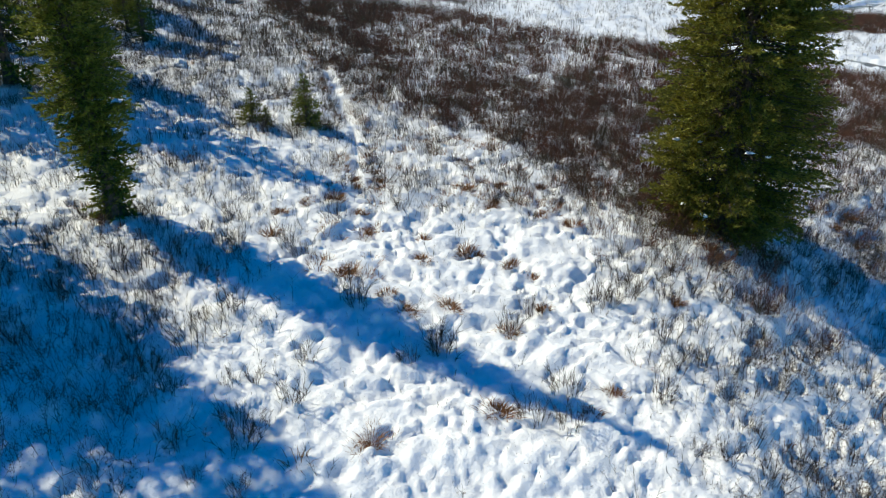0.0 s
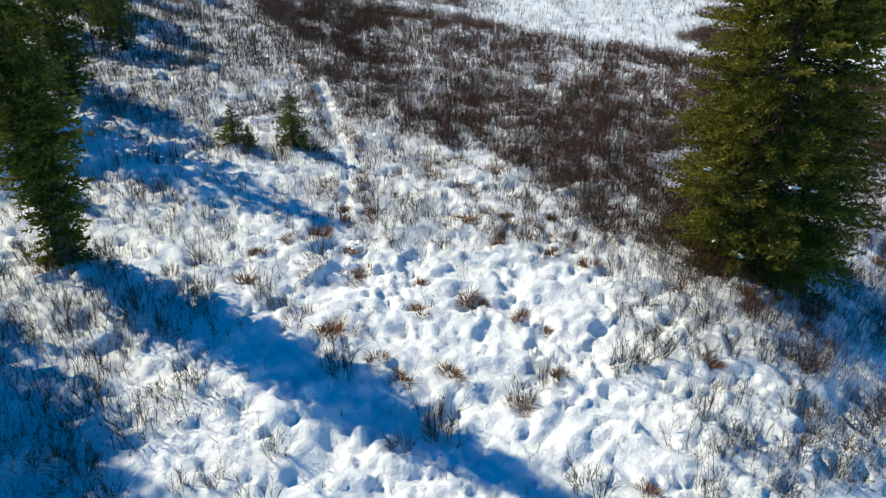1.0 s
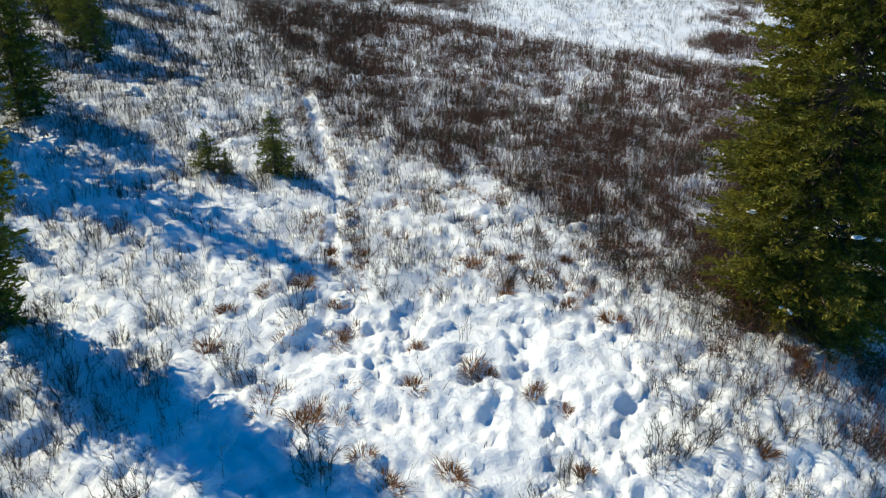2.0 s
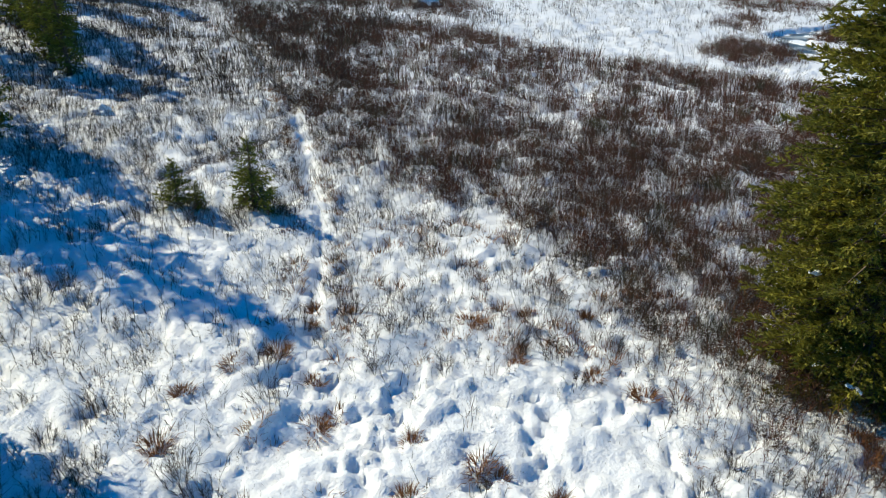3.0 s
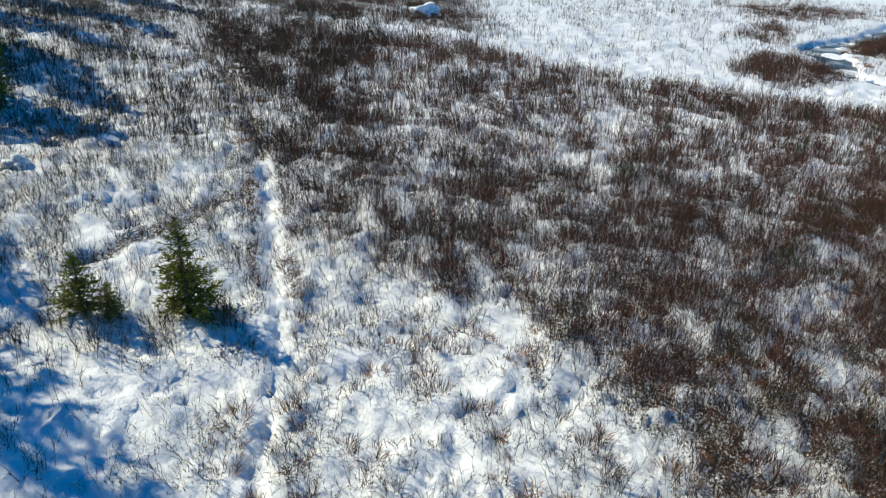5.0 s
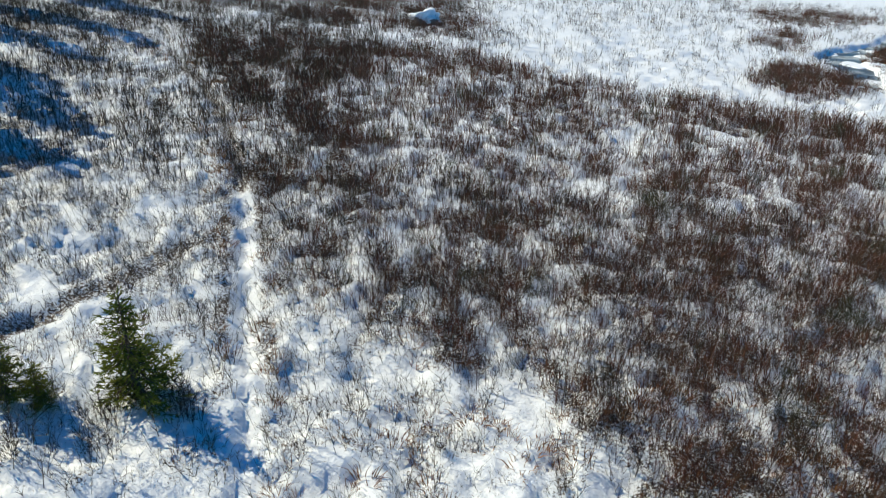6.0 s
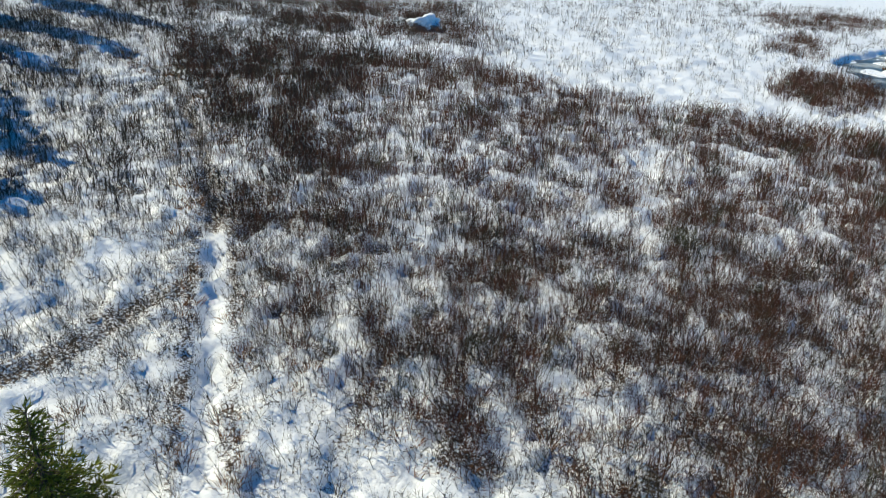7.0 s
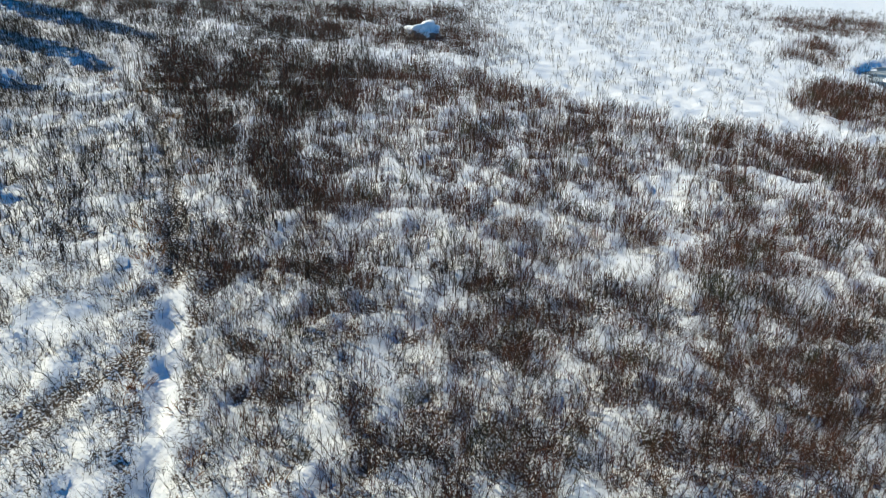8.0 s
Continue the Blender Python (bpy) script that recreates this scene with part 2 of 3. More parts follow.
def beside(trail, y):
    """The beaten trail is bare; farther on it is an overgrown line between two strips of snow."""
    return np.maximum(step(0.19, 0.33, trail), step(45, 53, y) * (1 - step(0.2, 0.35, trail))) * (1 - 0.9 * step(45, 53, y) * step(0.25, 0.35, trail) * (1 - step(0.55, 0.85, trail)))


def thicket(x, y):
    """How thick the willows stand: clumps a square metre."""
    edge = 4 * (fbm(x, y, 4, 2, 61) - 0.5)
    core = step(-1.5, 2.0, inside(x, y, THICKET) + edge)
    for poly, share in zip(COPPICE, (1.1, 1.6, 0.62, 0.5, 0.3, 0.35)):
        core = np.maximum(core, share * step(-1.5, 2.0, inside(x, y, poly) + 0.6 * edge))
    for poly in CLEARINGS:
        core = core * (1 - 0.6 * step(-0.6, 0.6, inside(x, y, poly) + 0.3 * edge))
    far = step(28, 54, y + 0.55 * x + 14 * step(3, 7, x) * (1 - step(34, 40, y)))
    trail, _ = along(x, y, TRAIL)
    stream, _ = along(x, y, STREAM)
    return core * (14.6 - 2.0 * far - 4.8 * step(52, 58, y)) * (0.20 + 0.80 * brush_patch(x, y)) * (1 - 0.75 * step(-8.0, -5.5, inside(x, y, LOW_GROUND)) * step(12.5, 14.5, x)) * (1 + 0.35 * step(12, 20, x)) * beside(trail, y) * step(1.2, 1.6, stream)


def thin(x, y):
    """Scattered grey twigs outside the thicket: clumps a square metre."""
    patch = 0.86 * fbm(x, y, 0.7, 2, 64) + 0.14 * fbm(x, y, 3.0, 2, 74)
    left = step(-4, -7.0, x) * (y < 82) * (0.6 + 0.9 * step(33, 40, y) + 0.2 * step(42, 50, y))
    right = step(4.5, 7.5, x) * (y < 33) * (1 + 0.6 * step(8, 10, x) * (1 - step(22, 25, y)))
    mid = step(24, 31, y) * (y < 50) * step(-6.5, -4.5, x)
    dark = step(-6.5, -8.0, x + 1.5 * (fbm(x, y, 2.5, 2, 76) - 0.5)) * (1 - step(20.5, 23, y))
    patch = patch + 0.08 * dark + 0.05 * mid
    d = (0.35 + 11.0 * left + 8.0 * right + 11.0 * mid + 3.0 * dark) * step(0.45, 0.54, patch + 0.03 * left + 0.03 * right) * (1 - step(80, 86, y)) + (4.0 - 2.6 * step(3, 7, x) + 5.0 * step(-5, -12, x)) * step(70, 84, y) * step(0.46, 0.54, patch + 0.12 * (fbm(x, y, 9.0, 2, 79) - 0.5))
    trail, _ = along(x, y, TRAIL)
    ditch, _ = along(x, y, DITCH)
    stream, _ = along(x, y, STREAM)
    d = d + 9 * np.exp(-((trail - 0.58) / 0.15) ** 2) * step(33, 38, y) * (1 - step(47, 49, y)) + 12 * step(47, 49, y) * (1 - step(66, 70, y)) * (1 - step(0.15, 0.3, trail))
    return (d * step(0.2, 0.4, ditch) + 14.0 * (1 - step(0.2, 0.5, ditch)) * step(-13, -10.5, x)) * beside(trail, y) * step(1.2, 1.7, stream)


def seen_plan(x, y, margin=1.0):
    """The stretch of meadow along the flight."""
    return (x > -8.5 - 0.56 * (y - 10.6) - margin) & (x < 10.5 + 0.585 * (y - 12.4) + margin)


def places(density, cell, y0, y1, seed):
    rng = np.random.default_rng(seed)
    x, y = np.meshgrid(np.arange(-85, 95, cell), np.arange(y0, y1, cell))
    x, y = x.ravel() + rng.uniform(0, cell, x.size), y.ravel() + rng.uniform(0, cell, y.size)
    keep = seen_plan(x, y)
    x, y = x[keep], y[keep]
    keep = rng.uniform(0, 1, x.size) < density(x, y) * cell * cell
    return np.c_[x[keep], y[keep]], rng


SPOTS = {"near_willow": places(thicket, 0.25, 18, 54, 301), "far_willow": places(thicket, 0.32, 54, 145, 302), "near_twig": places(thin, 0.25, 8, 48, 303), "far_twig": places(thin, 0.36, 48, 150, 304)}


def build_ground():
    # rows close near the flight and wider with the distance; the fine columns fan out with the meadow's view
    gy, y = [-4000, -1500, -500, -160, -80, -50, -34, -25, -20, -17, -15, *np.arange(-14, 8.9, 0.42)], 9.0
    while y < 150:
        gy.append(y)
        y += 0.095 + 0.0036 * (y - 9)
    gy = np.array(gy + [154, 160, 172, 194, 230, 300, 420, 700, 1400, 3000, 5000], float)
    out = np.array([*np.arange(0.45, 13, 0.45), 14, 16, 19, 24, 32, 45, 65, 110, 220, 500, 1400, 4000])
    yy = np.clip(gy, 9, 175)
    left, right = -9.5 - 0.56 * (yy - 10.6), 11.5 + 0.585 * (yy - 12.4)
    n = 350
    x = np.concatenate([left[:, None] - out[None, ::-1], left[:, None] + (right - left)[:, None] * np.linspace(0, 1, n)[None], right[:, None] + out[None]], 1)
    y = np.repeat(gy[:, None], x.shape[1], 1)
    z = ground_z(x, y)

    def block(px, py, reach):
        """The part of the sheet round a place."""
        j0, j1 = np.searchsorted(gy, (py - reach, py + reach))
        k = min(max((j0 + j1) // 2, 0), len(gy) - 1)
        i0, i1 = np.searchsorted(x[k], (px - reach, px + reach))
        return slice(j0, j1), slice(max(0, i0 - 2), i1 + 2)

    # hoof prints and small dents in the open snow
    rng = np.random.default_rng(5)
    prints = []
    for line in ([(-3.5, 18), (-2.6, 22), (-1.0, 25), (0.8, 28), (1.6, 31)], [(-6, 27), (-3.4, 26), (-0.5, 24), (1.8, 23), (3.2, 19)], [(-4, 30), (-2, 24), (-1.2, 20), (-1.5, 15)], [(2.5, 27), (2.0, 23.5), (3.8, 20.5), (4.5, 17)]):
        for (ax, ay), (bx, by) in zip(line, line[1:]):
            n = int(math.hypot(bx - ax, by - ay) / 0.4)
            for k in range(n):
                prints.append((ax + (bx - ax) * k / n + rng.normal(0, 0.22), ay + (by - ay) * k / n + rng.normal(0, 0.22), rng.uniform(0.12, 0.22), rng.uniform(0.06, 0.15)))
    for k in range(55):
        prints.append((rng.normal(0.3, 3.2), rng.uniform(11, 31), rng.uniform(0.12, 0.3), rng.uniform(0.05, 0.16)))
    for px, py, r, depth in prints:
        at = block(px, py, 2.2 * r)
        d2 = ((x[at] - px) ** 2 + (y[at] - py) ** 2) / r ** 2
        z[at] -= depth * np.exp(-d2 ** 2) - 0.25 * depth * np.exp(-((np.sqrt(d2) - 1.5) / 0.35) ** 2)
    ny, nx = x.shape
    idx = np.arange(nx * ny).reshape(ny, nx)
    quads = np.stack([idx[:-1, :-1], idx[:-1, 1:], idx[1:, 1:], idx[1:, :-1]], -1).reshape(-1, 4)
    me = mesh_from("ground", np.stack([x, y, z], -1).reshape(-1, 3), quads, True)
    # brown litter round the foot of each clump
    share = np.zeros(z.shape)
    for key, radius, amount in (("near_willow", 0.22, 0.30), ("far_willow", 0.32, 0.28), ("near_twig", 0.20, 0.26), ("far_twig", 0.34, 0.26)):
        for px, py in SPOTS[key][0]:
            at = block(px, py, 2 * radius)
            share[at] += amount * np.exp(-((x[at] - px) ** 2 + (y[at] - py) ** 2) / radius ** 2)
    ditch, _ = along(x, y, DITCH)
    share += 0.22 * step(-1.0, 1.0, inside(x, y, MAT) + 2 * (fbm(x, y, 2.2, 2, 66) - 0.5)) * brush_patch(x, y)
    # the ditch's dark band: brown stands in for shade among its twigs
    share += 0.6 * step(-11.8, -10.2, x) * np.exp(-((ditch + 0.25 * (fbm(x, y, 1.2, 2, 78) - 0.5)) / 0.4) ** 2)
    # brown painted down the bank for its shaded slope and close brush
    shady_slope, _ = along(x, y, [(11.6, 20), (10.9, 17.5), (10.5, 14.2), (11.5, 12)])
    share += 0.42 * np.exp(-(shady_slope / 0.9) ** 2)
    trail, _ = along(x, y, TRAIL)
    share += 1.5 * np.exp(-(trail / 0.30) ** 2) * step(47, 49, y) * (1 - step(64, 68, y)) + 0.45 * np.exp(-((trail - 0.55) / 0.16) ** 2) * (1 - step(46, 50, y)) * step(34, 38, y)
    share *= 1 - (1 - step(0.12, 0.26, trail)) * (1 - step(46, 48, y))
    litter_shade = me.attributes.new("litter_shade", "FLOAT", "POINT")
    litter_shade.data.foreach_set("value", np.clip(share, 0, 1).astype(np.float32).ravel())
    return tagged(mesh_part("ground", me, MAT_SNOW), "sloping meadow ground under trampled snow", "ground", kind="structure")


ground = build_ground()


# ---- conifers ----
def crown_radius(k, r, shape):
    """Radius of the crown at the share k of its height."""
    if shape == "column":
        return r * min(1, 0.46 + 1.7 * k) * (1 - max(0, (k - 0.38) / 0.62) ** 1.25)
    if shape == "broad":
        return r * min(1, 0.55 + 3.4 * k) * (1 - k ** 2.1)
    if shape == "pillar":
        return r * min(1, 0.6 + 2 * k) * (1 - max(0, (k - 0.35) / 0.65) ** 2.4)
    return r * min(1, 0.86 + 1.6 * k) * (1 - k ** 1.35)


def unit(v):
    return v / (np.linalg.norm(v, axis=-1, keepdims=True) + 1e-9)


def conifer(name, height, radius, seed, mat, shape="cone", clear=0.3, gap=0.28, count=6, fine=0.13, spray=0.2, thick=0.03, ragged=0.2, droop=14, inner=0.25):
    """A spruce: a tapered trunk with its limbs, and a crown of needle sprays on side twigs."""
    rng = np.random.default_rng(seed)
    tree = new(name)
    wood, leaf = Batch(), Batch()
    rb = 0.014 * height + 0.03
    rings, sides = 10, 9
    zs = np.linspace(-0.4, height, rings)
    ang = np.linspace(0, 2 * math.pi, sides, endpoint=False)
    pts = []
    for z in zs:
        rr = rb * (1 - max(0, z) / height) ** 0.8 * (1 + 0.7 * math.exp(-max(0, z) / 0.25)) + 0.006
        wob = rng.normal(0, 0.01 * rb, sides)
        pts += [((rr + w) * math.cos(a), (rr + w) * math.sin(a), z) for a, w in zip(ang, wob)]
    f = []
    for i in range(rings - 1):
        for j in range(sides):
            a, b = i * sides + j, i * sides + (j + 1) % sides
            f += [(a, b, b + sides), (a, b + sides, a + sides)]
    wood.add(pts, f)
    sp, sq, sr = [], [], []
    bp, bm_, bq, br = [], [], [], []
    z, turn = clear, rng.uniform(0, 6.28)
    while z < height - 0.05:
        k = (z - clear) / (height - clear)
        for j in range(count if k < 0.9 else 4):
            z0 = min(max(0.12, z + rng.uniform(-1.6, 1.6) * gap), height - 0.05)
            a = turn + 6.283 * j / count + rng.normal(0, 0.3)
            lobe = fbm(np.array(math.cos(a) * 1.6 + seed), np.array(z0 * 0.75 + 1.6 * math.sin(a)), 1.0, 2, seed) - 0.5
            length = max(0.12, crown_radius(k, radius, shape) * (0.92 + 3.0 * ragged * lobe) * rng.uniform(0.80, 1.06))
            rise = math.tan(radians(-4 - droop * (1 - k) + 45 * max(0, k - 0.75) / 0.25 + rng.normal(0, 13)))
            root, d = np.array([0, 0, z0]), np.array([math.cos(a), math.sin(a), 0.0])
            mid = root + d * length * 0.55 + [0, 0, rise * length * 0.55]
            tip = mid + d * length * 0.45 + [0, 0, (0.5 * rise + 0.16) * length * 0.45]
            bp.append(root), bm_.append(mid), bq.append(tip), br.append(0.010 + 0.010 * length)
            # side twigs along the limb, longest a third of the way out
            n = max(3, int(length / fine))
            s = np.linspace(inner if length > 1 else 0.05, 1.0, n)
            axis = np.where(s[:, None] < 0.55, root + (mid - root) * (s / 0.55)[:, None], mid + (tip - mid) * ((s - 0.55) / 0.45)[:, None])
            across = np.array([-d[1], d[0], 0.0])
            w = (0.26 * min(length, 2.2) * (1.08 - s) ** 0.8 + 0.07) * rng.uniform(0.5, 1.25, n)
            way = unit(across * (np.where(np.arange(n) % 2, 1, -1) * rng.uniform(0.4, 1.0, n))[:, None] + d * 0.65 + np.c_[np.zeros((n, 2)), rng.normal(-0.12, 0.42, n)])
            m = np.maximum(3, (w / (spray * 0.17)).astype(int))
            pick = np.repeat(np.arange(n), m)
            t = rng.uniform(0.1, 1.0, len(pick))
            p = axis[pick] + way[pick] * (w[pick] * t)[:, None]
            dirs = unit(way[pick] * 0.7 + d * 0.35 + rng.normal(0, 0.42, (len(pick), 3)) + [0, 0, 0.22])
            sp.append(p), sq.append(p + dirs * (spray * rng.uniform(0.6, 1.3, len(pick)))[:, None]), sr.append(thick * rng.uniform(0.7, 1.3, len(pick)))
            dirs = unit(d + rng.normal(0, 0.3, (4, 3)) + [0, 0, 0.2])
            sp.append(np.repeat(tip[None], 4, 0) - d * 0.05), sq.append(tip + dirs * spray), sr.append(np.full(4, thick))
        z += gap * rng.uniform(0.75, 1.25) * (1 if k < 0.85 else 0.7)
        turn += 1.1
    n = 14
    p = np.c_[np.zeros((n, 2)), height - rng.uniform(0.0, 0.5, n)]
    dirs = np.c_[rng.normal(0, 0.6, (n, 2)), np.full(n, 0.9)]
    sp.append(p), sq.append(p + dirs * spray * 0.8), sr.append(np.full(n, thick))
    wood.add(*stems(bp, bm_, bq, br))
    leaf.add(*slivers(np.concatenate(sp), np.concatenate(sq), np.concatenate(sr), rng))
    mesh_part("trunk", mesh_from(name + "_trunk", *wood.arrays()), MAT_BARK, tree)
    mesh_part("crown", mesh_from(name + "_crown", *leaf.arrays()), mat, tree)
    return tree


def stand(tree, x, y, turn=0.0, scale=1.0):
    tree.matrix_basis = pose(x, y, float(ground_z(x, y)) - 0.05, 0, 0, turn) @ Matrix.Scale(scale, 4)
    return tree


def stand_copy(tree, x, y, turn, scale):
    c = copy_thing(tree, pose(x, y, float(ground_z(x, y)) - 0.05, 0, 0, turn))
    c.scale = (scale,) * 3
    return c


big = stand(conifer("spruce_tree", 19.5, 3.75, 11, MAT_NEEDLE, "broad", 0.25, 0.20, 12, 0.10, 0.14, 0.026, 0.14, 16, 0.38), 11.15, 26.9)
tagged(big, "tall broad spruce with olive-green needles and low skirt", "tree")
rng = np.random.default_rng(12)
for k in range(8):
    a, z = radians(rng.uniform(195, 290)), rng.uniform(0.7, 4.5)
    d = crown_radius((z - 0.25) / 19.25, 3.75, "broad") * rng.uniform(0.62, 0.82)
    size = rng.uniform(0.05, 0.09)
    bm = bmesh.new()
    bmesh.ops.create_icosphere(bm, subdivisions=3, radius=1.0)
    for v in bm.verts:
        lumpy = 1 + 0.75 * noise.noise(v.co * 1.6 + Vector((3.1 * k, 0, 0))) + 0.3 * noise.noise(v.co * 4 + Vector((0, k, 0)))
        v.co = Vector((v.co.x * 1.7 * size * lumpy, v.co.y * 1.2 * size * lumpy, v.co.z * 0.5 * size * lumpy))
        v.co = Matrix.Rotation(a + k, 3, "Z") @ v.co + Vector((d * math.cos(a), d * math.sin(a), z))
    me = bpy.data.meshes.new("snow_clump")
    bm.to_mesh(me)
    bm.free()
    mesh_part("snow_clump", me, MAT_SNOW, big, "small clump of white snow")
slim = stand(conifer("fir_tree", 14.9, 1.36, 23, MAT_NEEDLE_DARK, "column", 0.1, 0.18, 11, 0.08, 0.15, 0.027, 0.5, 18, 0.1), -11.2, 23.0)
slim.matrix_basis = slim.matrix_basis @ pose(0, 0, 0, 0, -3.2)
tagged(slim, "slender dark-green fir standing alone in the snow", "tree")
back = stand(conifer("fir_tree", 13.0, 2.0, 31, MAT_NEEDLE_DARK, "pillar", 0.4, 0.30, 7, 0.18, 0.26, 0.05), -18.9, 39.3, 70, 0.56)
tagged(back, "dark shaded fir at the edge of the snow meadow", "tree", "firs at the meadow's edge")
for x, y, turn, s in ((-18.3, 39.6, 250, 0.5), (-20.7, 51.6, 140, 0.5), (-22.5, 53.5, 200, 0.62), (-25.2, 58.5, 20, 0.7), (-28.5, 62, 70, 0.75)):
    stand_copy(back, x, y, turn, s)
wide = stand(conifer("fir_tree", 15.5, 2.3, 37, MAT_NEEDLE_DARK, "pillar", 0.6, 0.40, 7, 0.26, 0.36, 0.085, 0.25, 14, 0.35), -22.3, 37.5)
tagged(wide, "broad dark fir in the row beside the meadow", "tree", "firs at the meadow's edge")
for x, y, turn, s in ((-21.3, 22.0, 40, 1.0), (-23.6, 22.6, 100, 1.05), (-25.0, 25.5, 160, 1.0), (-24.6, 33.6, 10, 0.7), (-27.6, 24.0, 220, 1.1), (-23.0, 18.6, 300, 0.9), (-26.5, 22.3, 10, 1.05), (-20.8, 20.2, 75, 1.06), (-27.3, 37.4, 20, 0.8),
                      (-28.3, 39.7, 30, 1.0), (-31, 47.5, 30, 1.0), (-36, 89.5, 30, 0.9), (-35.5, 80.5, 130, 0.9), (-38.5, 75.5, 200, 1.0), (-35, 67, 80, 0.9), (-33.5, 57, 80, 0.95)):
    stand_copy(wide, x, y, turn, s)
sap = stand(conifer("spruce_sapling", 2.5, 1.08, 41, MAT_NEEDLE_DARK, "cone", 0.1, 0.12, 7, 0.08, 0.13, 0.015, 0.4, 4), -6.8, 35.4)
tagged(sap, "young green spruce sapling rising from snowy brush", "sapling", "young spruces beside the trail")
stand_copy(sap, -9.35, 34.9, 90, 0.68)
stand_copy(sap, -8.7, 35.0, 200, 0.42)


# ---- brush ----
def shrub(seed, count, height, spread, twigs, r, bent=False, fan=0.15):
    """A willow clump: upright stems, leaning a little outwards, with rising side twigs; arrays of one clump at the origin."""
    rng = np.random.default_rng(seed)
    a, b = rng.uniform(0, 6.283, count), np.sqrt(rng.uniform(0, 1, count))
    out = np.c_[np.cos(a), np.sin(a)] * b[:, None]
    p = np.c_[out * 0.42 * spread, np.full(count, -0.10)]
    h = height * rng.uniform(0.45, 1.1, count)
    lean = out * 0.28 * h[:, None] + rng.normal(0, 0.16, (count, 2)) * h[:, None]
    m = p + np.c_[0.38 * lean, 0.5 * h]
    q = p + np.c_[lean, h]
    b_ = Batch()
    b_.add(*(stems(p, m, q, np.full(count, r) * rng.uniform(0.7, 1.2, count)) if bent else slivers(p, q, np.full(count, r) * rng.uniform(0.8, 1.4, count), rng)))
    if twigs:
        k = rng.uniform(0.22, 1.0, (count, twigs))
        if not bent:
            m = 0.5 * (p + q)
        base = np.where(k[..., None] < 0.5, p[:, None] + (m - p)[:, None] * (k / 0.5)[..., None], m[:, None] + (q - m)[:, None] * ((k - 0.5) / 0.5)[..., None]).reshape(-1, 3)
        n = count * twigs
        d = np.repeat((q - p) / h[:, None], twigs, 0) + np.c_[rng.normal(0, fan, (n, 2)) * 1.5, rng.normal(0, 0.1, n)]
        ln = np.repeat(h, twigs) * rng.uniform(0.16, 0.44, n)
        b_.add(*slivers(base, base + d * ln[:, None], r * rng.uniform(0.6, 1.0, n), rng))
    return b_.arrays()


def scatter(batch, kinds, xy, rng, low=0.75, high=1.25, sink=0.0):
    """Puts clumps out of kinds at the places xy."""
    pick = rng.integers(0, len(kinds), len(xy))
    zz = ground_z(xy[:, 0], xy[:, 1]) - sink
    for k, (v, f) in enumerate(kinds):
        sel = np.where(pick == k)[0]
        if not len(sel):
            continue
        n = len(sel)
        a, s = rng.uniform(0, 6.283, n), rng.uniform(low, high, n)
        c, sn = np.cos(a)[:, None], np.sin(a)[:, None]
        vx = (v[None, :, 0] * c - v[None, :, 1] * sn) * s[:, None] + xy[sel, 0][:, None]
        vy = (v[None, :, 0] * sn + v[None, :, 1] * c) * s[:, None] + xy[sel, 1][:, None]
        vz = v[None, :, 2] * s[:, None] + zz[sel][:, None]
        batch.add(np.stack([vx, vy, vz], -1), (f[None] + len(v) * np.arange(n)[:, None, None]).reshape(-1, 3))


NEAR_WILLOW = [shrub(100 + k, 8, 0.86, 1.0, 8, 0.0066, False, 0.33) for k in range(12)]
FAR_WILLOW = [shrub(120 + k, 9, 0.92, 1.25, 5, 0.0106, False, 0.30) for k in range(12)]
THIN_TWIG = [shrub(140 + k, 4, 0.66, 0.75, 8, 0.0059, False, 0.34) for k in range(12)]
FAR_TWIG = [shrub(160 + k, 5, 0.76, 1.0, 5, 0.0118, False, 0.32) for k in range(10)]

brush = Batch()
for kinds, key in ((NEAR_WILLOW, "near_willow"), (FAR_WILLOW, "far_willow")):
    scatter(brush, kinds, *SPOTS[key], 0.6, 1.2)
tagged(mesh_part("willow_thicket", mesh_from("willow_thicket", *brush.arrays()), MAT_BRUSH), "dense leafless reddish-brown willow brush growing through snow", "brush", kind="stuff")
twigs = Batch()
for kinds, key in ((THIN_TWIG, "near_twig"), (FAR_TWIG, "far_twig")):
    scatter(twigs, kinds, *SPOTS[key], 0.5, 1.3)
tagged(mesh_part("low_twigs", mesh_from("low_twigs", *twigs.arrays()), MAT_TWIG), "sparse grey-brown bare twigs poking out of the snow", "brush", kind="stuff")


# ---- single bushes and grass tufts in the open snow ----
def grass_mesh(seed, blades, height, spread):
    """A tuft of bent dry blades, standing close in the middle and lying over at the rim."""
    rng = np.random.default_rng(seed)
    a, b = rng.uniform(0, 6.283, blades), np.sqrt(rng.uniform(0, 1, blades))
    out = np.c_[np.cos(a), np.sin(a)] * b[:, None]
    p = np.c_[out * 0.26 * spread + rng.normal(0, 0.03, (blades, 2)), np.full(blades, -0.05)]
    h = height * rng.uniform(0.5, 1.2, blades) * (1.1 - 0.5 * b)
    m = p + np.c_[out * 0.10 * spread + rng.normal(0, 0.03, (blades, 2)), 0.7 * h]
    q = m + np.c_[out * 0.16 * spread + rng.normal(0, 0.05, (blades, 2)), rng.uniform(0.0, 0.45, blades) * h]
    return stems(p, m, q, rng.uniform(0.006, 0.011, blades))


